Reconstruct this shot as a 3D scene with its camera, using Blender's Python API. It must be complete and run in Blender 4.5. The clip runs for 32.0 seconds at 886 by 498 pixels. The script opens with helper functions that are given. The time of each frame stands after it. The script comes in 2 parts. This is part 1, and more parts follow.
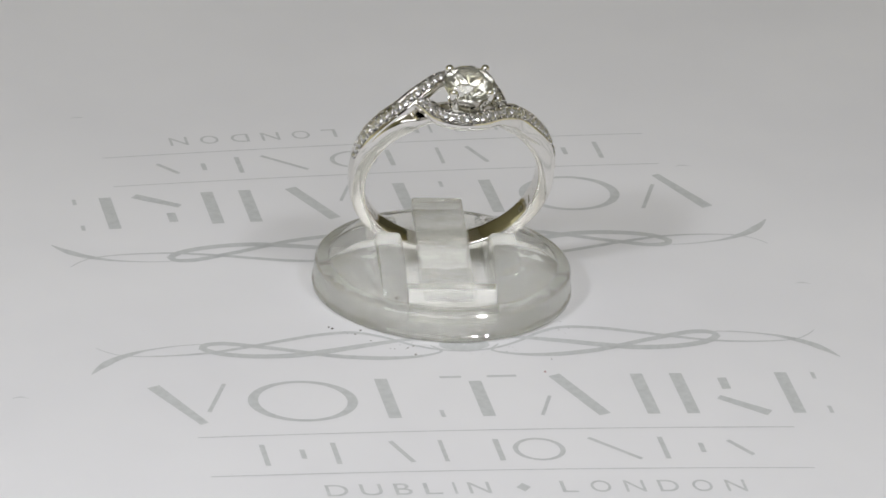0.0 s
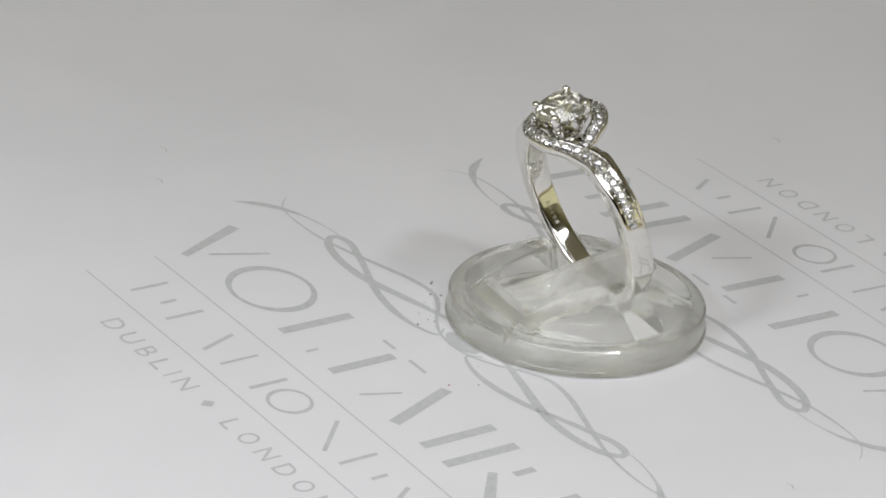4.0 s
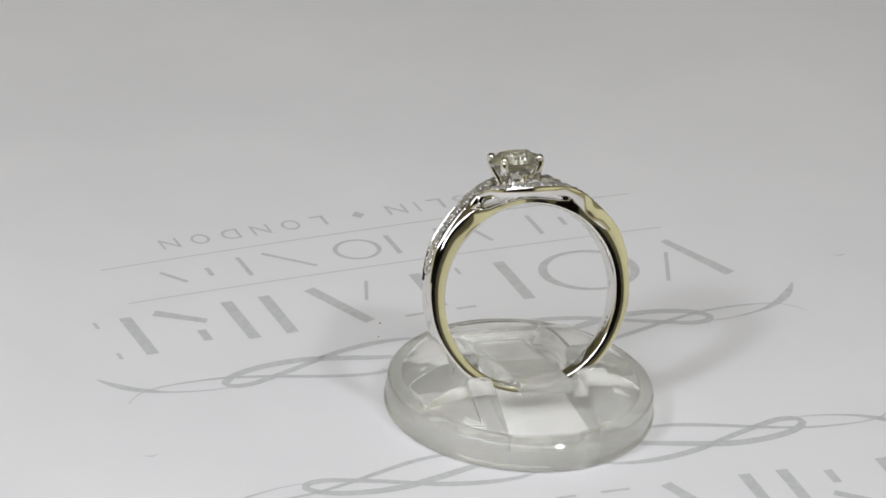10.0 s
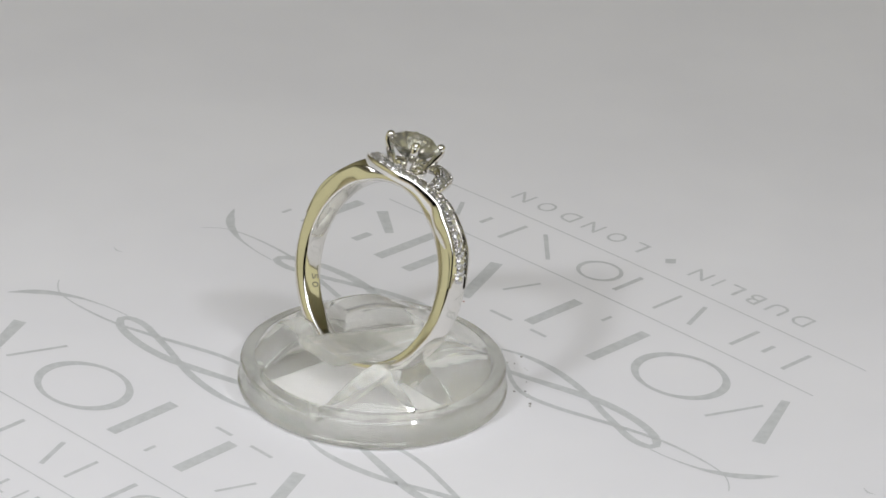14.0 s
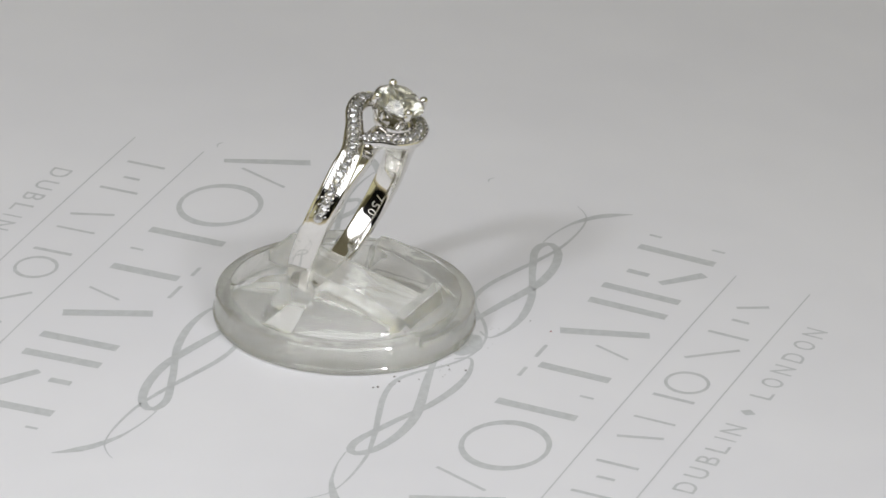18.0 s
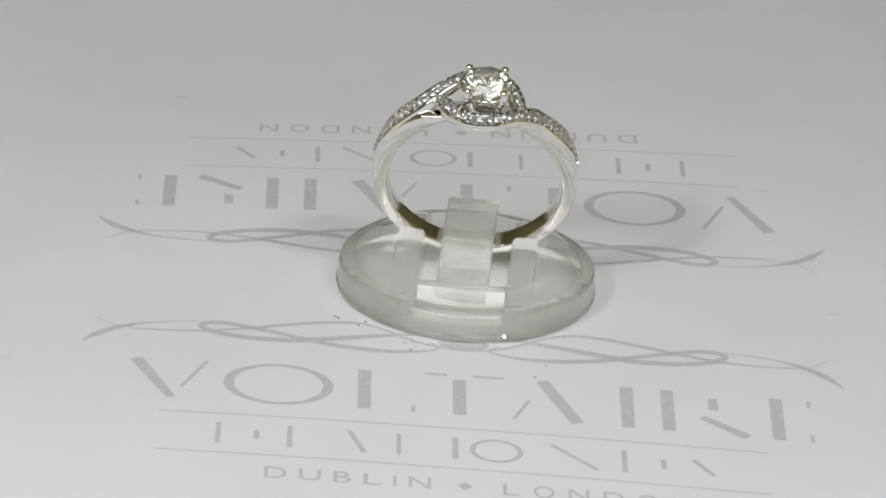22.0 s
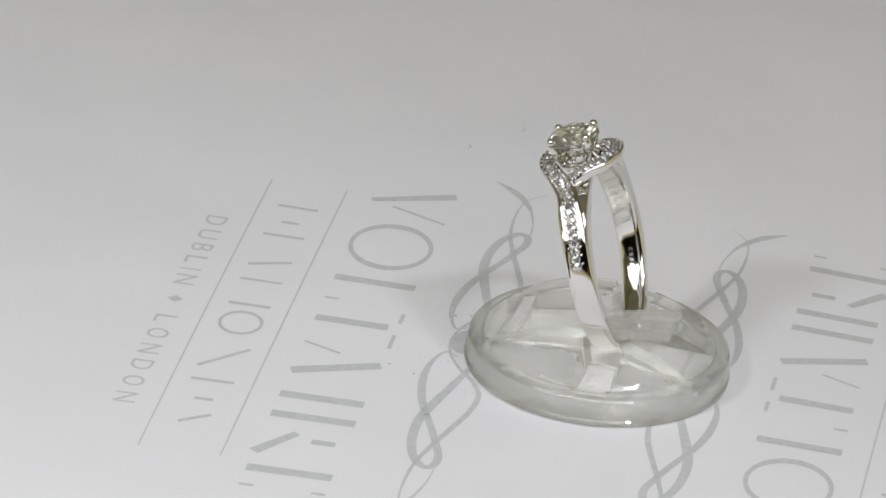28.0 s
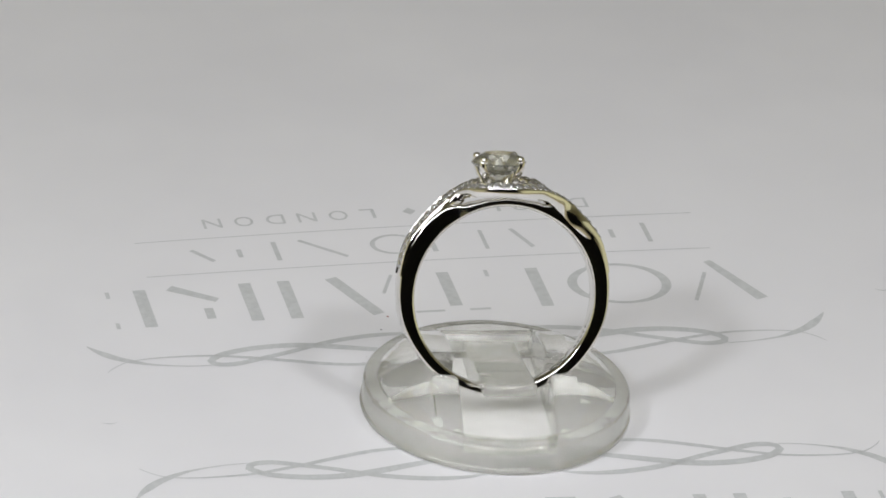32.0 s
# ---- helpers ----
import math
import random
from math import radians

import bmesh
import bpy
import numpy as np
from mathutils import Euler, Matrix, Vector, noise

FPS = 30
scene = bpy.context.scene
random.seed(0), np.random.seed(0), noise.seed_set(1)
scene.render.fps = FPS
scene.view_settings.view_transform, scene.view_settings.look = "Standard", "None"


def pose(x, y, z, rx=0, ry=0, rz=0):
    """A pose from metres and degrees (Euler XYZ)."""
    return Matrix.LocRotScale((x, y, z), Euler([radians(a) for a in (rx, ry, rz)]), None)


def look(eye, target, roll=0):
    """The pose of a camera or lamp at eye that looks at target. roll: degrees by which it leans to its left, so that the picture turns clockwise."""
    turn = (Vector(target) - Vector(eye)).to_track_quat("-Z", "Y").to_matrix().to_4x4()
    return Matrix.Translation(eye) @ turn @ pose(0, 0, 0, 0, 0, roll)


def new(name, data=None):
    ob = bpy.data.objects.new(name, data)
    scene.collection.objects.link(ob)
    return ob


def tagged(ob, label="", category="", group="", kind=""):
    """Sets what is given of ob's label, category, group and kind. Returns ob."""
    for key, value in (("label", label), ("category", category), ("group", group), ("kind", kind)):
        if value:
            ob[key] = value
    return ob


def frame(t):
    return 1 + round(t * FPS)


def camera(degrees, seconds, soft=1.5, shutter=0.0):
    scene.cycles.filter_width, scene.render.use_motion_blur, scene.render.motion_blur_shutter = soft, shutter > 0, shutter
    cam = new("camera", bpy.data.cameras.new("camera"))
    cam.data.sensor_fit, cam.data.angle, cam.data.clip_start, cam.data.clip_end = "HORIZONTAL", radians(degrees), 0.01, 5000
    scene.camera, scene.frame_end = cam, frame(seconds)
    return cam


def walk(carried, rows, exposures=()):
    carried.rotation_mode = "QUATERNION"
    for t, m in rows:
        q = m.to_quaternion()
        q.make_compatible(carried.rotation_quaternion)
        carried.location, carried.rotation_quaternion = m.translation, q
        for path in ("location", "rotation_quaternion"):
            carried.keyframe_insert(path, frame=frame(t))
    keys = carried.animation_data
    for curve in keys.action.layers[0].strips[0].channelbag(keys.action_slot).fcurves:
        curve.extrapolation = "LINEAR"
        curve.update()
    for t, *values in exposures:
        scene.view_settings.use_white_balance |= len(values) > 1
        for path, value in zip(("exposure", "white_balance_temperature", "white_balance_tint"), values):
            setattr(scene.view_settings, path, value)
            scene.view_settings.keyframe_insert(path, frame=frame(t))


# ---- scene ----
# ---------------------------------------------------------------- camera
EYE = Vector((-0.00292, -0.47586, 0.243))
TILT = radians(26.086)
cam = camera(9.195, 32.0, soft=1.65)
VIEW = look(EYE, EYE + Vector((0, math.cos(TILT), -math.sin(TILT))), 4.14)
walk(cam, [(0.0, VIEW), (32.0, VIEW)])

# ---------------------------------------------------------------- light
world = bpy.data.worlds.new("room_light")
scene.world = world
world.use_nodes = True
world.node_tree.nodes["Background"].inputs[0].default_value = (0.9, 0.95, 1.0, 1)
world.node_tree.nodes["Background"].inputs[1].default_value = 0.02
scene.view_settings.exposure = 0.0


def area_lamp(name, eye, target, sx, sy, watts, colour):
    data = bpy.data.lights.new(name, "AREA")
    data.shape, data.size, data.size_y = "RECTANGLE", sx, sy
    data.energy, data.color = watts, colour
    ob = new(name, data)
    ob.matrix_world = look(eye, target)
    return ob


# a broad diffuser overhead, two added side panels and two small lamps in front
area_lamp("overhead_panel", (-0.05, -0.235, 0.34), (-0.01, -0.02, 0), 0.50, 0.26, 1.17, (0.93, 0.935, 1.0))
# unseen yellow panels, added so the ring mirrors bright cream sides
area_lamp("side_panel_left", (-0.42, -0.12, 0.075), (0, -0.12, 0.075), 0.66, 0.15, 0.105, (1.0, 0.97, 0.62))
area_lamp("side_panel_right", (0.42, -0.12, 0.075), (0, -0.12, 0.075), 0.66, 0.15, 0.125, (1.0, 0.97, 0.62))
area_lamp("front_lamp_left", (-0.145, -0.167, 0.19), (-0.01, -0.02, 0), 0.03, 0.025, 0.19, (0.92, 0.93, 1.0))
area_lamp("front_lamp_right", (0.14, -0.125, 0.25), (0.01, -0.02, 0), 0.03, 0.025, 0.155, (0.94, 0.94, 1.0))


# ---------------------------------------------------------------- materials
def material(name):
    m = bpy.data.materials.new(name)
    m.use_nodes = True
    return m, m.node_tree.nodes, m.node_tree.links, m.node_tree.nodes["Principled BSDF"]


def grain(nodes, links, scale, detail=4.0, rough=0.6, space="Object"):
    tc = nodes.new("ShaderNodeTexCoord")
    tex = nodes.new("ShaderNodeTexNoise")
    tex.inputs["Scale"].default_value = scale
    tex.inputs["Detail"].default_value = detail
    tex.inputs["Roughness"].default_value = rough
    links.new(tc.outputs[space], tex.inputs["Vector"])
    return tex


def ramp(nodes, links, tex, a, b, lo=0.35, hi=0.65):
    r = nodes.new("ShaderNodeValToRGB")
    r.color_ramp.elements[0].position, r.color_ramp.elements[0].color = lo, (*a, 1)
    r.color_ramp.elements[1].position, r.color_ramp.elements[1].color = hi, (*b, 1)
    links.new(tex.outputs["Fac"], r.inputs["Fac"])
    return r


def bump(nodes, links, tex, bsdf, strength, distance):
    b = nodes.new("ShaderNodeBump")
    b.inputs["Strength"].default_value, b.inputs["Distance"].default_value = strength, distance
    links.new(tex.outputs["Fac"], b.inputs["Height"])
    links.new(b.outputs["Normal"], bsdf.inputs["Normal"])


def mat_paper():
    m, n, l, b = material("white_card")
    big = grain(n, l, 28, 3)
    col = ramp(n, l, big, (0.76, 0.76, 0.765), (0.80, 0.80, 0.80))
    l.new(col.outputs["Color"], b.inputs["Base Color"])
    b.inputs["Roughness"].default_value = 0.62
    b.inputs["Specular IOR Level"].default_value = 0.3
    bump(n, l, grain(n, l, 2600, 5), b, 0.06, 0.00003)
    return m


def mat_ink():
    m, n, l, b = material("grey_green_ink")
    col = ramp(n, l, grain(n, l, 1400, 4), (0.535, 0.55, 0.54), (0.60, 0.615, 0.605))
    l.new(col.outputs["Color"], b.inputs["Base Color"])
    b.inputs["Roughness"].default_value = 0.55
    return m


def mat_gold():
    m, n, l, b = material("polished_white_gold")
    b.inputs["Metallic"].default_value = 1.0
    col = ramp(n, l, grain(n, l, 500, 3), (0.80, 0.785, 0.75), (0.84, 0.825, 0.79))
    l.new(col.outputs["Color"], b.inputs["Base Color"])
    rough = n.new("ShaderNodeMapRange")
    tex = grain(n, l, 900, 5)
    rough.inputs["To Min"].default_value, rough.inputs["To Max"].default_value = 0.03, 0.11
    l.new(tex.outputs["Fac"], rough.inputs["Value"])
    l.new(rough.outputs["Result"], b.inputs["Roughness"])
    bump(n, l, grain(n, l, 160, 2), b, 0.016, 0.00006)
    return m


def mat_mark(name, colour, rough):
    m, n, l, b = material(name)
    b.inputs["Metallic"].default_value = 1.0
    b.inputs["Base Color"].default_value = (*colour, 1)
    b.inputs["Roughness"].default_value = rough
    return m


def mat_bead():
    m, n, l, b = material("grain_set_gold")
    b.inputs["Metallic"].default_value = 1.0
    b.inputs["Base Color"].default_value = (0.93, 0.925, 0.90, 1)
    b.inputs["Roughness"].default_value = 0.22
    return m


def mat_gem(name, tint, ior, clear=1.0, mirror=0.0):
    m, n, l, b = material(name)
    b.inputs["Base Color"].default_value = (*tint, 1)
    b.inputs["Transmission Weight"].default_value = clear
    b.inputs["Roughness"].default_value = 0.0
    b.inputs["Metallic"].default_value = mirror
    b.inputs["IOR"].default_value = ior
    return m


def mat_acrylic(name, bend, cloud, rough_hi, polish=0.065):
    """Worn acrylic: partly straight through, partly bent, more or less milky."""
    m = bpy.data.materials.new(name)
    m.use_nodes = True
    n, l = m.node_tree.nodes, m.node_tree.links
    n.remove(n["Principled BSDF"])
    rough = n.new("ShaderNodeMapRange")
    rough.inputs["To Min"].default_value, rough.inputs["To Max"].default_value = 0.0, rough_hi
    l.new(grain(n, l, 220, 4).outputs["Fac"], rough.inputs["Value"])
    bp = n.new("ShaderNodeBump")
    bp.inputs["Strength"].default_value, bp.inputs["Distance"].default_value = 0.6, 0.0004
    l.new(grain(n, l, 260, 2).outputs["Fac"], bp.inputs["Height"])
    clear = n.new("ShaderNodeBsdfTransparent")
    clear.inputs["Color"].default_value = (0.995, 0.995, 0.975, 1)
    bent = n.new("ShaderNodeBsdfGlass")
    bent.inputs["Color"].default_value = (0.96, 0.96, 0.94, 1)
    bent.inputs["IOR"].default_value = 1.47
    l.new(rough.outputs["Result"], bent.inputs["Roughness"])
    l.new(bp.outputs["Normal"], bent.inputs["Normal"])
    milk, back_lit, front_lit = n.new("ShaderNodeMixShader"), n.new("ShaderNodeBsdfTranslucent"), n.new("ShaderNodeBsdfDiffuse")
    for sh, k in ((back_lit, 1), (front_lit, 2)):
        sh.inputs["Color"].default_value = (0.88, 0.88, 0.85, 1)
        l.new(sh.outputs[0], milk.inputs[k])
    milk.inputs["Fac"].default_value = 0.9
    first, second = n.new("ShaderNodeMixShader"), n.new("ShaderNodeMixShader")
    first.inputs["Fac"].default_value, second.inputs["Fac"].default_value = bend, cloud
    l.new(clear.outputs[0], first.inputs[1])
    l.new(bent.outputs[0], first.inputs[2])
    l.new(first.outputs[0], second.inputs[1])
    l.new(milk.outputs[0], second.inputs[2])
    gloss = n.new("ShaderNodeBsdfGlossy")
    gloss.inputs["Roughness"].default_value = 0.04
    l.new(bp.outputs["Normal"], gloss.inputs["Normal"])
    edge = n.new("ShaderNodeLayerWeight")
    power = n.new("ShaderNodeMath")
    power.operation, power.inputs[1].default_value = "POWER", 4.0
    l.new(edge.outputs["Facing"], power.inputs[0])
    shine = n.new("ShaderNodeMath")
    shine.operation, shine.inputs[1].default_value, shine.inputs[2].default_value = "MULTIPLY_ADD", 0.75, polish
    l.new(power.outputs[0], shine.inputs[0])
    last = n.new("ShaderNodeMixShader")
    l.new(shine.outputs[0], last.inputs["Fac"])
    l.new(second.outputs[0], last.inputs[1])
    l.new(gloss.outputs[0], last.inputs[2])
    l.new(last.outputs[0], n["Material Output"].inputs["Surface"])
    return m


def mat_plain(name, a, c, scale, rough):
    m, n, l, b = material(name)
    col = ramp(n, l, grain(n, l, scale, 4), a, c)
    l.new(col.outputs["Color"], b.inputs["Base Color"])
    b.inputs["Roughness"].default_value = rough
    return m


PAPER, INK, GOLD = mat_paper(), mat_ink(), mat_gold()
MARK, WORN = mat_mark("engraved_gold", (0.55, 0.53, 0.47), 0.45), mat_mark("worn_stamp", (0.70, 0.685, 0.64), 0.25)
DIAMOND = mat_gem("diamond", (1.0, 1.0, 0.89), 2.1, 0.91, 0.0)
MELEE = mat_gem("small_diamond", (0.985, 0.985, 0.98), 2.42, 0.78, 0.3)
BEAD = mat_bead()
ACRYLIC = mat_acrylic("clear_acrylic", 0.9, 0.035, 0.015, 0.01)
RIM = mat_acrylic("rim_acrylic", 0.5, 0.03, 0.004, 0.05)
PANE = mat_acrylic("flat_acrylic", 0.6, 0.04, 0.03, 0.0)
FINGER = mat_acrylic("polished_acrylic", 0.92, 0.035, 0.01, 0.04)
FROST = mat_acrylic("frosted_acrylic", 0.55, 0.16, 0.08, 0.01)
CREAM = mat_plain("cream_wall", (0.50, 0.47, 0.285), (0.56, 0.53, 0.33), 6, 0.8)
WHITE = mat_plain("white_ceiling", (0.72, 0.72, 0.69), (0.80, 0.80, 0.77), 6, 0.8)
OLIVE = mat_plain("olive_wall", (0.25, 0.24, 0.15), (0.30, 0.285, 0.18), 6, 0.8)
# near-black paint in place of an unlit room's gloom
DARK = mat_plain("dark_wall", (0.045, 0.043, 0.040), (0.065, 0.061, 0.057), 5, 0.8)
TABLE = mat_plain("pale_wood_table", (0.44, 0.38, 0.23), (0.54, 0.47, 0.29), 20, 0.5)
RUST = mat_plain("reddish_dust", (0.30, 0.08, 0.05), (0.38, 0.12, 0.08), 900, 0.9)
DUST = mat_plain("dust", (0.20, 0.19, 0.17), (0.34, 0.32, 0.28), 900, 0.9)

# ---------------------------------------------------------------- helpers
MM = 0.001


def part(name, bm, mat, parent=None, label="", smooth=False, scale=MM, m=None, turn_out=True):
    """Links a bmesh, drawn in millimetres, as one mesh object."""
    me = bpy.data.meshes.new(name)
    bmesh.ops.scale(bm, vec=(scale, scale, scale), verts=bm.verts)
    if turn_out:
        bmesh.ops.recalc_face_normals(bm, faces=bm.faces)
    if smooth:
        for f in bm.faces:
            f.smooth = True
        for e in bm.edges:
            if len(e.link_faces) == 2 and e.calc_face_angle(0) > radians(48):
                e.smooth = False
    bm.to_mesh(me)
    bm.free()
    me.materials.append(mat)
    ob = new(name, me)
    if m is not None:
        ob.matrix_basis = m
    if parent is not None:
        ob.parent = parent
    return tagged(ob, label)


def share(ob, parent, m):
    """One more object on the same mesh."""
    c = new(ob.name.split(".")[0], ob.data)
    c.parent, c.matrix_basis = parent, m
    return c


def soften(ob, mm=0.3, seg=2, angle=40):
    mod = ob.modifiers.new("bevel", "BEVEL")
    mod.width, mod.segments, mod.limit_method, mod.angle_limit = mm * MM, seg, "ANGLE", radians(angle)
    return ob


def spline(pts, n):
    """Points of a smooth curve through pts (Catmull-Rom), about evenly spaced."""
    P = [Vector(q) for q in pts]
    P = [P[0] * 2 - P[1]] + P + [P[-1] * 2 - P[-2]]
    dense = []
    for i in range(1, len(P) - 2):
        a, b, c, d = P[i - 1], P[i], P[i + 1], P[i + 2]
        for k in range(24):
            t = k / 24
            dense.append(0.5 * (2 * b + (c - a) * t + (2 * a - 5 * b + 4 * c - d) * t * t + (3 * b - a - 3 * c + d) * t ** 3))
    dense.append(P[-2])
    run = [0.0]
    for a, b in zip(dense, dense[1:]):
        run.append(run[-1] + (b - a).length)
    out, j = [], 0
    for k in range(n):
        s = run[-1] * k / (n - 1)
        while j < len(run) - 2 and run[j + 1] < s:
            j += 1
        f = (s - run[j]) / max(1e-9, run[j + 1] - run[j])
        out.append(dense[j].lerp(dense[j + 1], min(1.0, max(0.0, f))))
    return out


def loft(rings, closed=False, caps=True):
    """A skin over loops of equal length."""
    bm = bmesh.new()
    vs = [[bm.verts.new(q) for q in r] for r in rings]
    n, last = len(rings[0]), len(rings) if closed else len(rings) - 1
    for i in range(last):
        a, b = vs[i], vs[(i + 1) % len(rings)]
        for k in range(n):
            bm.faces.new((a[k], a[(k + 1) % n], b[(k + 1) % n], b[k]))
    if caps and not closed:
        bm.faces.new(vs[0])
        bm.faces.new(vs[-1])
    return bm


def box(x0, x1, y0, y1, z0, z1):
    bm = bmesh.new()
    bmesh.ops.create_cube(bm, size=1)
    for v in bm.verts:
        v.co = ((x0 + x1) / 2 + v.co.x * (x1 - x0), (y0 + y1) / 2 + v.co.y * (y1 - y0), (z0 + z1) / 2 + v.co.z * (z1 - z0))
    return bm


def lerp_table(table, x):
    for (a, va), (b, vb) in zip(table, table[1:]):
        if x <= b:
            f = max(0.0, min(1.0, (x - a) / (b - a)))
            f = f * f * (3 - 2 * f)
            return va + (vb - va) * f
    return table[-1][1]


# ---------------------------------------------------------------- the room round the table (metres)
def wall(name, x0, x1, y0, y1, z0, z1, mat, label, category="wall"):
    ob = part(name, box(x0, x1, y0, y1, z0, z1), mat, scale=1.0)
    return tagged(ob, label, category, kind="structure")


wall("table", -0.9, 0.9, -1.2, 0.9, -0.06, -0.0062, TABLE, "pale wooden table top under the white card", "table")
wall("wall_west", -0.46, -0.44, -0.56, 0.60, -0.0062, 0.62, CREAM, "plain cream wall beside the table")
wall("wall_east", 0.44, 0.46, -0.56, 0.60, -0.0062, 0.62, CREAM, "plain cream wall beside the table")
wall("wall_north", -0.46, 0.46, 0.60, 0.62, -0.0062, 0.62, OLIVE, "plain olive wall behind the table")
wall("ceiling", -0.46, 0.46, -0.56, 0.62, 0.62, 0.64, WHITE, "plain white ceiling over the table", "ceiling")
# unseen, added to give the ring its black reflection
wall("wall_south", -0.9, 0.9, -1.22, -1.20, -0.06, 1.1, DARK, "unseen near-black wall standing in for the unlit room")

# ---------------------------------------------------------------- the turning card
LOGO_AZ = 12.91


def paper_z(x, y):
    """Height of the slightly warped card over the axis, metres in and out."""
    r = math.hypot(x, y)
    k = 1.0 if r < 0.048 else (0.048 + 0.03 * math.tanh((r - 0.048) / 0.03)) / r
    u, v = x * k, y * k
    return -0.00291 * u - 0.01492 * v - 0.4689 * u * u + 0.5872 * u * v - 0.2078 * v * v


CA, SA = math.cos(radians(LOGO_AZ)), math.sin(radians(LOGO_AZ))


def on_card(x, y, lift=0.0):
    """Print place in millimetres to a point on the card, millimetres."""
    wx, wy = CA * x - SA * y, SA * x + CA * y
    return Vector((wx, wy, paper_z(wx * MM, wy * MM) / MM + lift))


def make_card():
    bm = bmesh.new()
    nx, ny = 60, 60
    top = [[bm.verts.new(on_card(-121 + 242 * i / nx, -121 + 242 * j / ny)) for j in range(ny + 1)] for i in range(nx + 1)]
    for i in range(nx):
        for j in range(ny):
            bm.faces.new((top[i][j], top[i + 1][j], top[i + 1][j + 1], top[i][j + 1]))
    ext = bmesh.ops.extrude_face_region(bm, geom=list(bm.faces))
    for g in ext["geom"]:
        if isinstance(g, bmesh.types.BMVert):
            g.co.z -= 0.3
    card = part("printed_card", bm, PAPER, smooth=True)
    return tagged(card, "white card printed with two mirrored grey emblems", "card")


CARD = make_card()
LIFT = 0.025


def flat_shape(name, polys, spin=False, label=""):
    """Ink: polygons in print millimetres, laid on the card."""
    bm = bmesh.new()
    for poly in polys:
        vs = []
        for x, y in poly:
            if spin:
                x, y = -0.4 - x, 22.9 - y
            vs.append(bm.verts.new(on_card(x, y, LIFT)))
        bm.faces.new(vs)
    ob = part(name, bm, INK, CARD, label)
    return ob


def strip(p, q, w0, w1=None, n=1):
    """A straight bar from p to q as quads."""
    w1 = w0 if w1 is None else w1
    p, q = Vector(p), Vector(q)
    d = (q - p).normalized()
    s = Vector((-d.y, d.x))
    out = []
    for k in range(n):
        a, b = p.lerp(q, k / n), p.lerp(q, (k + 1) / n)
        wa, wb = (w0 + (w1 - w0) * k / n) / 2, (w0 + (w1 - w0) * (k + 1) / n) / 2
        out.append([tuple(a + s * wa), tuple(a - s * wa), tuple(b - s * wb), tuple(b + s * wb)])
    return out


def ribbon(pts, widths, n=48):
    """A curved bar of changing width."""
    c = spline([(x, y, 0) for x, y in pts], n)
    out = []
    edge = []
    for i, q in enumerate(c):
        d = (c[min(i + 1, n - 1)] - c[max(i - 1, 0)]).normalized()
        s = Vector((-d.y, d.x, 0))
        f = i / (n - 1) * (len(widths) - 1)
        j = min(int(f), len(widths) - 2)
        w = (widths[j] + (widths[j + 1] - widths[j]) * (f - j)) / 2
        edge.append((q + s * w, q - s * w))
    for (a, b), (c2, d2) in zip(edge, edge[1:]):
        out.append([(a.x, a.y), (b.x, b.y), (d2.x, d2.y), (c2.x, c2.y)])
    return out


def oval(cx, cy, rx, ry, thick_x, thick_y, n=48):
    out = []
    for k in range(n):
        a, b = math.tau * k / n, math.tau * (k + 1) / n
        out.append([(cx + rx * math.cos(a), cy + ry * math.sin(a)), (cx + rx * math.cos(b), cy + ry * math.sin(b)),
                    (cx + (rx - thick_x) * math.cos(b), cy + (ry - thick_y) * math.sin(b)), (cx + (rx - thick_x) * math.cos(a), cy + (ry - thick_y) * math.sin(a))])
    return out


def glyph(ch, x, y, height, width):
    """Flat polygons of one printed character from the built-in font, lower left corner at (x, y)."""
    cu = bpy.data.curves.new("glyph", "FONT")
    cu.body = ch
    ob = new("glyph", cu)
    bpy.context.view_layer.update()
    me = bpy.data.meshes.new_from_object(ob.evaluated_get(bpy.context.evaluated_depsgraph_get()))
    bpy.data.objects.remove(ob)
    co = [v.co.copy() for v in me.vertices]
    x0, x1 = min(c.x for c in co), max(c.x for c in co)
    y0, y1 = min(c.y for c in co), max(c.y for c in co)
    f = [(x + (c.x - x0) / (x1 - x0) * width, y + (c.y - y0) / (y1 - y0) * height) for c in co]
    polys = [[f[i] for i in p.vertices] for p in me.polygons]
    bpy.data.meshes.remove(me)
    return polys


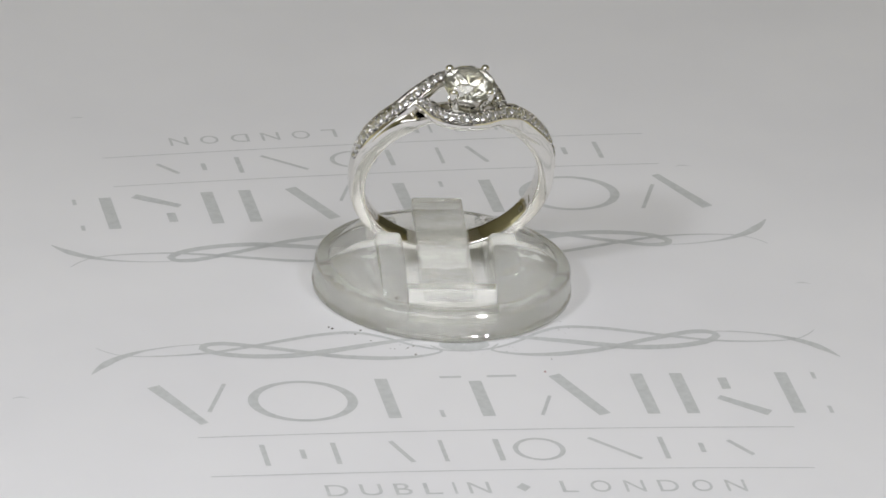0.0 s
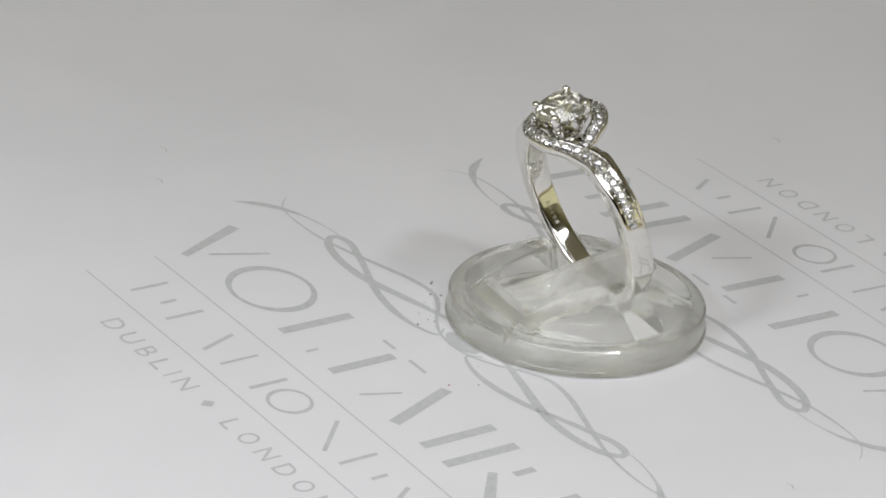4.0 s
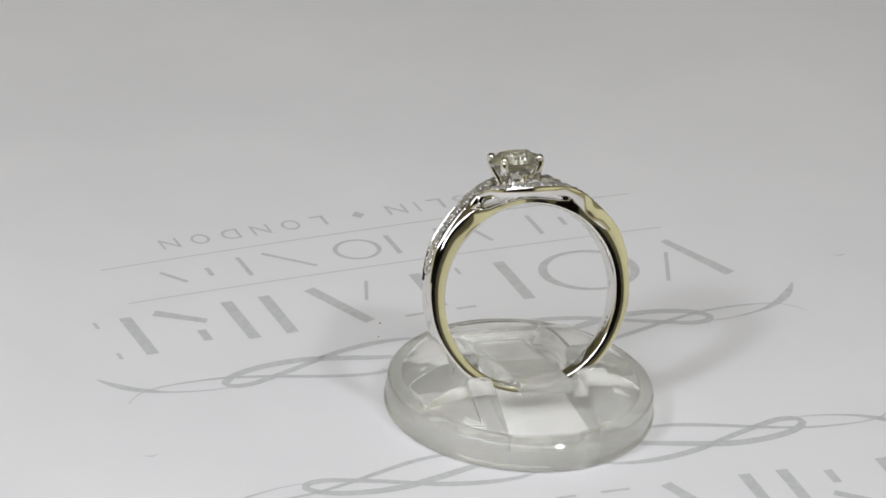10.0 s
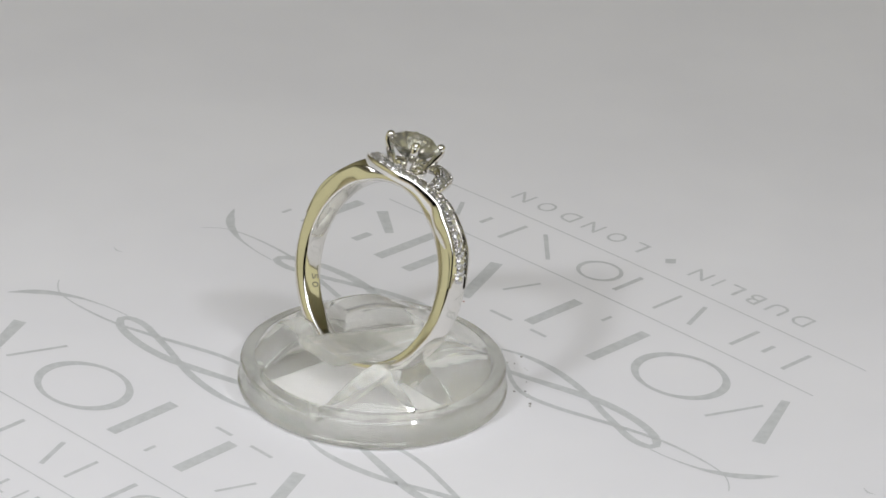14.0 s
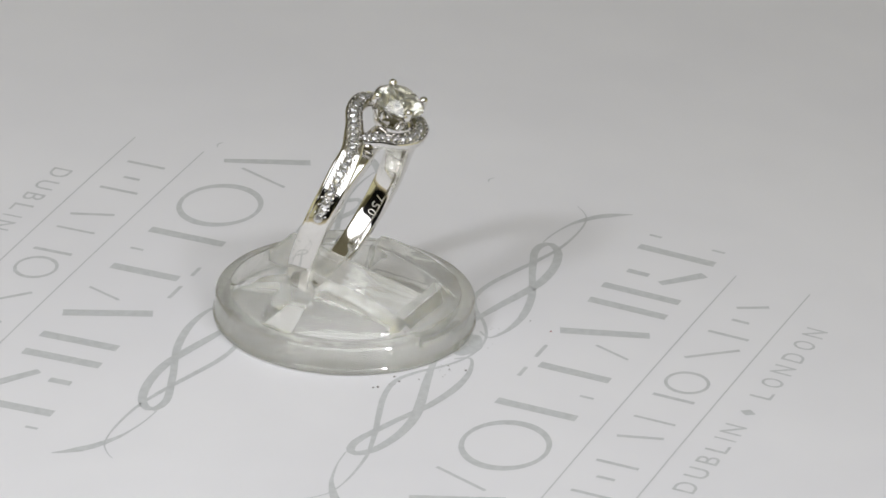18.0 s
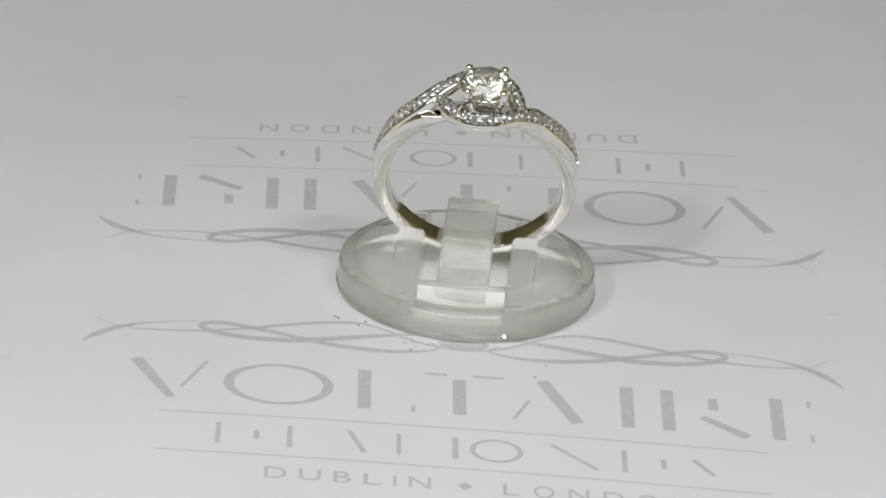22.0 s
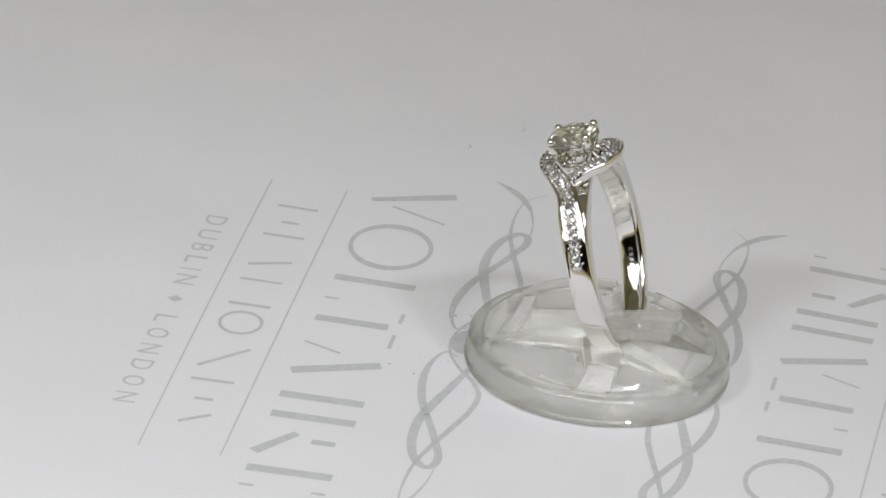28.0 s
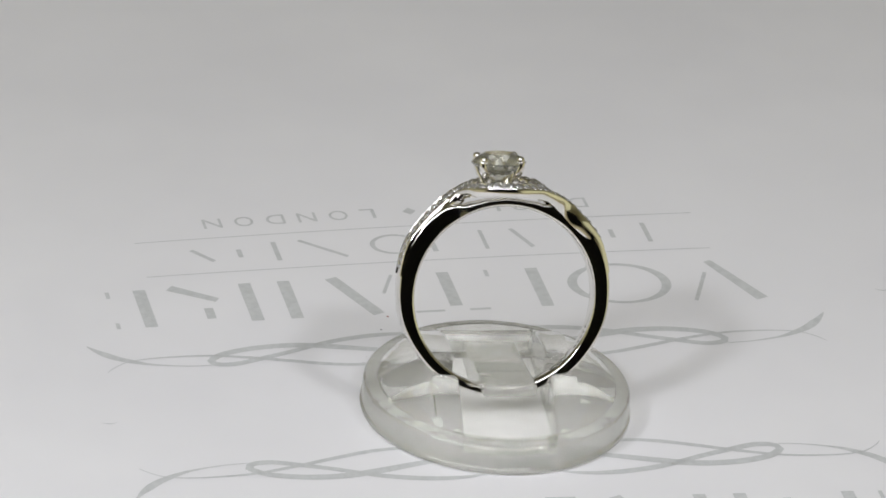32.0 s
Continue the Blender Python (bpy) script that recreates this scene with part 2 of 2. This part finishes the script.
SWASHES = [
    ([(-37.1, -3.8), (-36.1, -2.4), (-34.6, -0.9), (-32.9, 0.15), (-31.2, 0.9), (-28.3, 1.55), (-25.9, 1.75)], (0.15, 0.95, 0.75, 0.3, 0.18, 0.14)),
    ([(-35.9, 1.85), (-35.0, 0.85), (-33.4, -0.1), (-30.3, -0.5), (-25.8, -0.3), (-21.6, 0.65), (-17.8, 1.8), (-14.0, 2.85), (-10.6, 3.1), (-8.0, 2.0), (-5.6, 0.2), (-3.0, -1.1), (-0.2, -1.6)], (0.1, 0.2, 0.35, 0.55, 0.6, 0.5, 0.35, 0.25)),
    ([(-20.2, 0.68), (-23.2, 1.64), (-25.0, 1.64), (-25.75, 1.15), (-25.5, 0.4), (-24.0, -0.6), (-20.9, -1.35), (-17.2, -1.45), (-13.9, -0.83), (-9.1, 0.41), (-5.0, 1.3), (-0.2, 1.7)], (0.75, 0.8, 0.85, 0.9, 0.95, 1.0, 0.9, 0.7, 0.5, 0.3)),
    ([(-20.2, 0.68), (-18.0, -0.09), (-15.5, -1.09), (-12.9, -1.95), (-9.7, -2.56), (-7.0, -2.67), (-4.6, -2.34), (-2.75, -1.5), (-3.6, -0.2)], (0.75, 0.7, 0.75, 0.8, 0.8, 0.6, 0.35, 0.2)),
]


def emblem(spin):
    # two rows of plain marks, ovals and bars, in place of the wordmark
    top, base = -7.0, -15.15
    mid = (top + base) / 2
    flat_shape("emblem_mark", strip((-31.7, top), (-28.0, base), 1.35, 0.9), spin)
    flat_shape("emblem_mark", strip((-24.9, top), (-27.2, base + 2.4), 0.4), spin)
    flat_shape("emblem_mark", oval(-18.0, mid - 0.05, 5.25, 4.25, 1.0, 0.45), spin)
    flat_shape("emblem_mark", strip((-9.8, top), (-9.8, base), 1.25), spin)
    flat_shape("emblem_mark", strip((-5.15, base + 1.4), (-5.15, base), 0.4), spin)
    flat_shape("emblem_mark", strip((-0.75, top - 0.9), (-0.75, base), 1.25), spin)
    flat_shape("emblem_mark", strip((-4.0, top), (-1.9, top), 0.4), spin)
    flat_shape("emblem_mark", strip((0.6, top), (3.5, top), 0.4), spin)
    flat_shape("emblem_mark", strip((7.2, top), (10.5, base), 1.3), spin)
    flat_shape("emblem_mark", strip((4.4, base), (5.9, base + 3.9), 0.35), spin)
    flat_shape("emblem_mark", strip((15.3, top), (15.3, base), 1.25), spin)
    flat_shape("emblem_mark", strip((19.2, top), (19.2, base), 1.25), spin)
    flat_shape("emblem_mark", strip((22.4, -11.9), (26.7, base), 0.9, 1.2), spin)
    flat_shape("emblem_mark", strip((23.6, -8.0), (23.6, -10.3), 0.9), spin)
    flat_shape("emblem_mark", strip((29.7, top), (29.7, base), 1.25), spin)
    flat_shape("emblem_mark", strip((32.9, base), (32.9, base + 1.4), 0.4), spin)
    flat_shape("emblem_mark", strip((32.9, top), (32.9, top - 1.3), 0.4), spin)
    hi, lo = -19.75, -23.95
    for x0, x1, w in ((-23.4, -23.4, 0.5), (-16.7, -16.7, 0.5), (-11.2, -9.7, 0.5), (-6.5, -6.5, 0.4), (-1.2, -1.2, 0.55), (7.8, 12.1, 0.45), (14.7, 14.7, 0.5)):
        flat_shape("emblem_mark", strip((x0, hi), (x1, lo), w), spin)
    for x in (-19.8, 18.4):
        flat_shape("emblem_mark", strip((x, hi - 1.2), (x, lo + 1.2), 0.5), spin)
    flat_shape("emblem_mark", oval(2.65, (hi + lo) / 2, 2.5, 2.2, 0.5, 0.32), spin)
    flat_shape("emblem_mark", strip((21.2, hi - 0.7), (23.1, lo + 0.7), 0.5), spin)
    for y in (-17.92, -25.76):
        flat_shape("rule_line", strip((-29.05, y), (28.4, y), 0.16, n=24), spin)
    # the place names and the lozenge between them
    for word, x0, x1 in (("DUBLIN", -18.9, -3.5), ("LONDON", 3.2, 20.9)):
        rel = {"I": 0.12}
        widths = [rel.get(c, 0.75 if c in "LB" else 0.95) for c in word]
        gap = (x1 - x0) * 0.075
        unit = (x1 - x0 - gap * (len(word) - 1)) / sum(widths)
        x = x0
        for c, w in zip(word, widths):
            flat_shape("letter", glyph(c, x, -30.15, 2.15, w * unit), spin)
            x += w * unit + gap
    flat_shape("lozenge", [[(-0.35, -28.3), (-1.05, -29.1), (-0.35, -29.9), (0.35, -29.1)]], spin)
    flat_shape("ornament", oval(-0.25, -0.2, 2.5, 1.25, 2.4, 1.15), spin)
    for pts, widths in SWASHES:
        flat_shape("swash", ribbon(pts, widths), spin)
        flat_shape("swash", ribbon([(-0.5 - x, y) for x, y in pts], widths), spin)


emblem(False)
emblem(True)


def speck(x, y, r, mat=None):
    """A crumb of dirt on the card."""
    bm = bmesh.new()
    bmesh.ops.create_icosphere(bm, subdivisions=1, radius=r)
    for v in bm.verts:
        v.co.x *= 1 + 0.5 * noise.noise(v.co * 9 + Vector((x, y, 0)))
        v.co.z = v.co.z * 0.45
    bmesh.ops.translate(bm, vec=on_card(x, y, r * 0.3), verts=bm.verts)
    part("speck", bm, mat or DUST, CARD)


for x, y, r in ((-12.5, 4.1, 0.16), (-9.8, 3.5, 0.14), (-10.5, 2.7, 0.12), (-12.8, 4.45, 0.13), (-5.4, -2.1, 0.14), (-5.3, -0.25, 0.10), (-5.9, -0.6, 0.10), (7.7, -3.7, 0.09), (-11.4, 3.4, 0.07), (-9.2, 1.2, 0.08)):
    speck(x, y, r)
speck(6.5, -6.3, 0.11, RUST)
for k in range(26):
    a, r = random.uniform(-2.6, -0.4), random.uniform(13.0, 15.5)
    speck(-0.2 + r * math.cos(a), 12.9 + r * math.sin(a), random.uniform(0.03, 0.06))
for x, y in ((-51.3, -3.6), (-44.5, -8.2), (36.8, 11.9), (31.0, 40.0), (-30.0, 60.0)):
    flat_shape("scuff", ribbon([(x - 0.7, y), (x, y + 0.25), (x + 0.8, y - 0.1)], (0.05, 0.22, 0.05), 10))

# ---------------------------------------------------------------- the acrylic stand (millimetres, x along the ring, y to its back)
STAND_AT = pose(-0.00285, 0.01253, -0.000235, -1.25, -0.41) @ pose(0, 0, 0, 0, 0, 8.0)


def arch_block(x0, x1, pts):
    """A bar whose outline (y, z) is carried from x0 to x1."""
    a = [(x0, y, z) for y, z in pts]
    b = [(x1, y, z) for y, z in pts]
    return loft([a, b])


STEPS = (0.0, 0.02, 0.06, 0.13, 0.22, 0.34, 0.5)
FLOOR, LIP, BOWL, SIDE = 1.3, 3.12, 11.27, 4.35
BLOCK = [(-9.75, FLOOR), (-9.7, 1.95), (-9.45, 2.75), (-8.55, 3.75), (-7.5, 3.9), (-7.45, FLOOR)]


RIB = 6.85


def dome(x, y):
    """Height of the fingers: a rib, level across and arched along y, from which a shoulder falls to the rim."""
    top = 6.82 - (17.6 - math.sqrt(17.6 ** 2 - 5.2 ** 2 - y * y))
    reach = math.sqrt(max(0.0, BOWL ** 2 - y * y))
    if abs(x) <= RIB or reach <= RIB + 0.05:
        edge = max(0.0, min(1.0, (math.hypot(x, y) - BOWL + 0.8) / 0.8))
        return top + (LIP - top) * edge ** 3
    f = min(1.0, (abs(x) - RIB) / (reach - RIB))
    return top + (LIP - top) * (0.27 * min(1.0, f / 0.04) + 0.73 * f ** 1.9)


def fillet(d, r=0.5):
    return 0.0 if d >= r else r - math.sqrt(max(0.0, r * r - (r - d) ** 2))


def slice_side(x):
    """Heights along y over one side of the stand: front finger, slanted ring groove, back finger."""
    d = abs(x) - SIDE
    yr = math.sqrt(BOWL ** 2 - x * x)
    low, high, back = min(yr, max(0.45, -yr)), max(-0.15, -yr), min(3.6, yr)
    near = [-10.397, -10.35] + [y for y, z in BLOCK] + [-7.45 + 7.3 * k / 12 for k in range(1, 12)]
    front = [-yr + (y + 10.397) / (10.397 - 0.15) * (high + yr) for y in near]
    row = [(y, dome(x, y) - fillet(d) - fillet(high - y, 0.3)) for y in front]
    row += [(high - e, dome(x, high) - fillet(d) - fillet(e, 0.3)) for e in (0.12, 0.04, 0.0)]
    row += [(low + (back - low) * k / 4, 2.5) for k in range(5)]
    far = [back + e * min(1.0, (yr - back) / 0.6) for e in (0.0, 0.04, 0.12, 0.3)] + [back + (yr - back) * (0.1 + 0.9 * k / 10) for k in range(1, 11)]
    row += [(y, dome(x, y) - fillet(d) - (fillet(y - back, 0.3) if yr - back > 0.6 else 0)) for y in far]
    return [(x, y, z) for y, z in row]


def slice_middle(x, ys):
    """The open channel between the fingers, with the root block across its front."""
    yr = math.sqrt(BOWL ** 2 - x * x)
    out = []
    for i, y in enumerate(ys):
        if i < 2:
            y, z = -yr + 0.04 * i, (LIP, FLOOR)[i]
        elif i >= len(ys) - 2:
            y, z = yr - 0.04 * (len(ys) - 1 - i), (FLOOR, LIP)[i - len(ys) + 2]
        else:
            z = BLOCK[i - 2][1] if i < 2 + len(BLOCK) else FLOOR
        out.append((x, y, z))
    return out


def sheet(name, rows, mat, parent, label=""):
    """A skin over equal rows of points, with hard edges where it turns sharply."""
    bm = bmesh.new()
    vs = [[bm.verts.new(q) for q in r] for r in rows]
    for a, b in zip(vs, vs[1:]):
        for k in range(len(a) - 1):
            bm.faces.new((a[k], b[k], b[k + 1], a[k + 1]))
    bmesh.ops.remove_doubles(bm, verts=bm.verts, dist=0.002)
    return skin(name, bm, mat, parent, label)


def skin(name, bm, mat, parent, label=""):
    bm.normal_update()
    for f in bm.faces:
        f.smooth = True
    for e in bm.edges:
        if len(e.link_faces) == 2 and e.calc_face_angle(0) > radians(28):
            e.smooth = False
    ob = part(name, bm, mat, parent, label, turn_out=False)
    ob.visible_shadow = name in ("base_pane", "base_rim")
    return ob


def turned(name, profile, mat, parent, n=160):
    """A round skin from (radius, height) pairs, its outside to the right of their run."""
    return sheet(name, [[(r * math.cos(math.tau * k / n), r * math.sin(math.tau * k / n), z) for r, z in profile] for k in range(n + 1)], mat, parent)


def make_stand():
    stand = new("ring_stand")
    tagged(stand, "clear acrylic disc stand with clip fingers holding a ring", "ring stand")
    # the pane underneath and the rim round it
    turned("base_pane", [(0.01, 0.03), (12.72, 0.03)], PANE, stand)
    turned("base_rim", [(12.72, 0.03), (12.86, 0.14), (12.88, 0.3), (12.88, 0.52), (12.72, 0.70), (12.70, 0.85), (12.70, 2.3), (12.64, 2.55), (12.46, 2.74), (12.15, 2.84), (11.7, 2.89), (11.36, 2.92), (BOWL, LIP)], RIM, stand)
    # the moulded top, one skin cut into its fingers, grooves and floor
    ds = list(STEPS) + [1.0, 1.5, 2.0, 2.42, 2.5, 2.53, 2.56, 2.6, 2.68] + [2.68 + 4.15 * k / 10 for k in range(1, 11)] + [6.87, 6.917]
    ys = [q[1] for q in slice_side(SIDE)]
    count = 8 + 11 + 3
    for side in (-1, 1):
        rows = [slice_side(side * (SIDE + d)) for d in ds]
        rows.insert(0, slice_middle(side * (SIDE - 0.02), ys))
        if side < 0:
            rows.reverse()
        sheet("clip_finger", [r[:count + 1] for r in rows], FINGER, stand)
        sheet("saddle", [r[count:count + 5] for r in rows], ACRYLIC, stand)
        sheet("clip_finger", [r[count + 4:] for r in rows], FINGER, stand)
    rows = [slice_middle((SIDE - 0.02) * k / 8, ys) for k in range(-8, 9)]
    sheet("root_block", [r[:8] for r in rows], FINGER, stand)
    sheet("floor_plate", [r[7:] for r in rows], ACRYLIC, stand)
    tongue = arch_block(-2.65, 2.45, [(-7.42, FLOOR + 0.3), (-7.42, 3.3), (-2.0, 4.4), (2.5, 5.42), (7.0, 6.42), (7.35, 6.27), (7.3, 5.15), (2.5, 4.42), (0.6, 3.6), (-1.0, 2.4), (-2.0, FLOOR + 0.3)])
    soften(part("tongue", tongue, FROST, stand, "slightly frosted acrylic tongue"), 0.3, 3).visible_shadow = False
    # the moulding mark at the foot of the rim and two crumbs of dirt
    for a, r in ((-93.6, 0.42), (-89.2, 0.36)):
        bm = bmesh.new()
        bmesh.ops.create_icosphere(bm, subdivisions=2, radius=r)
        bmesh.ops.scale(bm, vec=(1.3, 0.35, 0.9), verts=bm.verts)
        bmesh.ops.translate(bm, vec=(12.86 * math.cos(radians(a)), 12.86 * math.sin(radians(a)), 0.45), verts=bm.verts)
        part("moulding_mark", bm, FROST, stand, smooth=True)
    for x, y, z, r in ((-5.6, -9.4, 3.2, 0.15), (8.9, -6.3, 3.2, 0.07)):
        bm = bmesh.new()
        bmesh.ops.create_icosphere(bm, subdivisions=1, radius=r)
        bmesh.ops.translate(bm, vec=(x, y, z), verts=bm.verts)
        part("dirt_crumb", bm, DUST, stand, "dark crumb of dirt")
    return stand


STAND = make_stand()
STAND.matrix_basis = STAND_AT

# ---------------------------------------------------------------- the ring (millimetres; origin at the foot, z to the stone, y to the back)
R_IN, FOOT = 8.57, 10.05
RING_CENTRE = Vector((-2.75, 12.62, 11.75))
RING_LEAN, RING_AZ = 17.9, 10.5
RING_AT = Matrix.Translation(RING_CENTRE * MM) @ Euler((0, 0, radians(RING_AZ))).to_matrix().to_4x4() @ Euler((radians(RING_LEAN), 0, 0)).to_matrix().to_4x4() @ Matrix.Translation((0, 0, -FOOT * MM))


def ring_pt(x, y, z):
    return Vector((x, y, z + FOOT))


def around(psi, r, y):
    """psi in degrees from the top towards +x."""
    return ring_pt(r * math.sin(radians(psi)), y, r * math.cos(radians(psi)))


def make_band():
    n = 180
    thick = [(0, 0.72), (14, 0.72), (22, 0.86), (34, 1.72), (46, 1.8), (60, 1.72), (95, 1.42), (130, 1.15), (160, 0.85), (180, 0.78)]
    half = [(0, 0.95), (18, 1.05), (34, 1.30), (50, 1.25), (85, 1.24), (180, 1.06)]
    rings = []
    for k in range(n):
        psi = -180 + 360 * k / n
        t, h = lerp_table(thick, abs(psi)), lerp_table(half, abs(psi))
        left = [(-h * 0.4, -0.02), (-h * 0.78, 0.0), (-h * 0.91, 0.05), (-h * 0.98, 0.14), (-h, 0.26), (-h, t * 0.80), (-h * 0.99, t * 0.91), (-h * 0.95, t * 0.98), (-h * 0.84, t * 1.02), (-h * 0.4, t * 1.05)]
        prof = left + [(-y, dr) for y, dr in reversed(left)]
        rings.append([around(psi, R_IN + dr, y) for y, dr in prof])
    return loft(rings, closed=True)


ARM = [(9.92, 0.0, 2.2), (9.62, 0.0, 3.75), (8.95, -0.02, 5.57), (7.5, -0.24, 7.41), (5.63, -0.62, 9.08), (3.53, -1.87, 10.17), (1.6, -3.0, 10.6), (-0.75, -3.3, 10.8), (-2.5, -2.4, 10.65), (-3.35, -1.05, 10.45), (-3.8, -0.1, 10.05), (-3.95, 0.85, 9.65)]


def arm_frame(n):
    """Centre, side and outward vectors along one shoulder arm."""
    c = spline(ARM, n)
    out = []
    for i, q in enumerate(c):
        d = (c[min(i + 1, n - 1)] - c[max(i - 1, 0)]).normalized()
        f = i / (n - 1)
        radial = Vector((q.x, 0, q.z)).normalized()
        up = Vector((0.30 * q.x / 4, 0.22 * q.y / 4, 1.0)).normalized()
        k = min(1.0, max(0.0, (f - 0.25) / 0.35))
        o = radial.lerp(up, k)
        o = (o - d * o.dot(d)).normalized()
        s = d.cross(o).normalized()
        out.append((q, s, o))
    return out


def make_arm():
    rings = []
    fr = arm_frame(90)
    for i, (q, s, o) in enumerate(fr):
        f = i / (len(fr) - 1)
        w = lerp_table([(0, 1.2), (0.25, 1.205), (0.42, 1.02), (0.55, 0.84), (0.85, 0.82), (1.0, 0.7)], f)
        h = lerp_table([(0, 0.6), (0.15, 1.0), (0.30, 1.35), (0.40, 1.2), (0.52, 0.8), (0.7, 0.74), (1.0, 0.74)], f)
        v = min(w - 0.21, 0.86)
        edge = [(-w + 0.05, -h), (-w, -h * 0.8), (-w, 0.0), (-w + 0.05, 0.08), (-w + 0.12, 0.12), (-v - 0.08, 0.14), (-v, -0.10)]
        prof = edge + [(-x, z) for x, z in reversed(edge)]
        rings.append([ring_pt(*(q + s * a + o * b)) for a, b in prof])
    return loft(rings)


def brilliant(r, table=0.56, crown=0.34, depth=0.84, girdle=0.05):
    """A cut stone of radius r, girdle at z = 0."""
    bm = bmesh.new()
    pts = [(0, 0, -depth * r)]
    for k in range(8):
        a, b = math.tau * k / 8, math.tau * (k + 0.5) / 8
        for rad, ang, z in ((table, a, crown), (0.79, b, crown * 0.60), (0.30, b, -depth * 0.72), (0.62, a, -depth * 0.405)):
            pts.append((rad * r * math.cos(ang), rad * r * math.sin(ang), z * r))
    for k in range(16):
        a = math.tau * k / 16
        for z in (0, -girdle * r):
            pts.append((r * math.cos(a), r * math.sin(a), z))
    for q in pts:
        bm.verts.new(q)
    bmesh.ops.convex_hull(bm, input=bm.verts)
    return bm


def tube(pts, radii, n=12):
    rings = []
    for i, q in enumerate(pts):
        d = (pts[min(i + 1, len(pts) - 1)] - pts[max(i - 1, 0)]).normalized()
        s = d.orthogonal().normalized()
        u = d.cross(s)
        rings.append([q + (s * math.cos(math.tau * k / n) + u * math.sin(math.tau * k / n)) * radii[i] for k in range(n)])
    return loft(rings)


STONE = (0.45, -0.25, 12.68)
STONE_R = 2.56


def make_ring():
    ring = new("diamond_ring")
    tagged(ring, "white gold ring with swirled diamond shoulders and round diamond", "ring")
    part("band", make_band(), GOLD, ring, smooth=True)
    arm = part("shoulder_arm", make_arm(), GOLD, ring, smooth=True)
    half_turn = Euler((0, 0, math.pi)).to_matrix().to_4x4()
    arm2 = share(arm, ring, half_turn)
    # small stones along each arm, with beads between them
    fr = arm_frame(400)
    count = 27
    gem = bead = None
    for owner in (arm, arm2):
        for k in range(count):
            i = int((0.045 + 0.93 * k / (count - 1)) * 399)
            q, s, o = fr[i]
            m = Matrix.Translation(ring_pt(*(q + o * 0.05)) * MM) @ Matrix((s, o.cross(s), o)).transposed().to_4x4() @ Euler((random.uniform(-0.35, 0.35), random.uniform(-0.35, 0.35), k * 0.7)).to_matrix().to_4x4()
            if gem is None:
                gem = part("small_diamond", brilliant(0.5, 0.5, 0.42), MELEE, owner, m=m)
            else:
                share(gem, owner, m)
            if k < count - 1:
                j = min(399, i + int(0.5 * 0.93 / (count - 1) * 399))
                q, s, o = fr[j]
                for side, rise in ((-0.56, 0.10), (-0.2, 0.06), (0.2, 0.06), (0.56, 0.10)):
                    m = Matrix.Translation(ring_pt(*(q + s * side + o * rise)) * MM)
                    if bead is None:
                        bm = bmesh.new()
                        bmesh.ops.create_icosphere(bm, subdivisions=1, radius=0.12)
                        bead = part("bead", bm, BEAD, owner, smooth=True, m=m)
                    else:
                        share(bead, owner, m)
    # the stamped marks inside the band
    for ch, psi in (("7", 107.0), ("5", 112.3), ("0", 117.6)):
        bm = bmesh.new()
        for poly in glyph(ch, 0.0, 0.0, 0.85, 0.52):
            bm.faces.new([bm.verts.new(around(psi + math.degrees(x / R_IN), R_IN - 0.045, 0.15 - y)) for x, y in poly])
        part("stamped_digit", bm, MARK, ring)
    for k in range(5):
        bm = bmesh.new()
        p0 = -112.0 - 3.6 * k
        bm.faces.new([bm.verts.new(around(p0 + da, R_IN - 0.045, y)) for da, y in ((0, -0.2), (2.2, -0.2), (2.2, 0.2), (0, 0.2))])
        part("stamped_mark", bm, WORN, ring)
    # four claws and the basket
    sx, sy, sz = STONE
    for ax, ay in ((-1, -1), (1, -1), (1, 1), (-1, 1)):
        d = Vector((ax, ay, 0)).normalized()
        c = Vector((sx, sy, 0))
        pts = [ring_pt(*(c + d * r + Vector((0, 0, z)))) for r, z in ((1.15, 9.7), (1.55, 10.5), (2.15, 11.62), (2.54, 12.42), (2.58, 12.80), (2.46, 12.96))]
        claw = part("claw", tube(pts, [0.30, 0.34, 0.40, 0.36, 0.33, 0.30]), GOLD, ring, smooth=True)
        bm = bmesh.new()
        bmesh.ops.create_uvsphere(bm, u_segments=16, v_segments=10, radius=0.42)
        bmesh.ops.translate(bm, vec=ring_pt(*(c + d * 2.46 + Vector((0, 0, 12.98)))), verts=bm.verts)
        part("claw_tip", bm, GOLD, claw, smooth=True)
    hoop = [(1.35, 9.95), (1.75, 9.95), (1.9, 10.25), (1.85, 10.55), (1.5, 10.55), (1.3, 10.25)]
    n = 40
    rings = [[ring_pt(sx + r * math.cos(math.tau * k / n), sy + r * math.sin(math.tau * k / n), z) for r, z in hoop] for k in range(n)]
    part("basket", loft(rings, closed=True), GOLD, ring, smooth=True)
    bm = brilliant(STONE_R)
    bmesh.ops.rotate(bm, cent=(0, 0, 0), matrix=Euler((0, 0, radians(11))).to_matrix(), verts=bm.verts)
    bmesh.ops.translate(bm, vec=ring_pt(*STONE), verts=bm.verts)
    part("centre_diamond", bm, DIAMOND, ring, "large round brilliant-cut diamond")
    return ring


RING = make_ring()
RING.matrix_basis = RING_AT


# ---------------------------------------------------------------- what moves: the card turns with all that stands on it
def turn_angle(t):
    a = 0.2940977 * t
    return -a + 0.00046 - 0.00271 * math.cos(a) - 0.00513 * math.sin(a)


def motions():
    for thing in (CARD, STAND, RING):
        start = thing.matrix_basis.copy()
        walk(thing, [(k * 0.5, Matrix.Rotation(turn_angle(k * 0.5), 4, "Z") @ start) for k in range(65)])


motions()
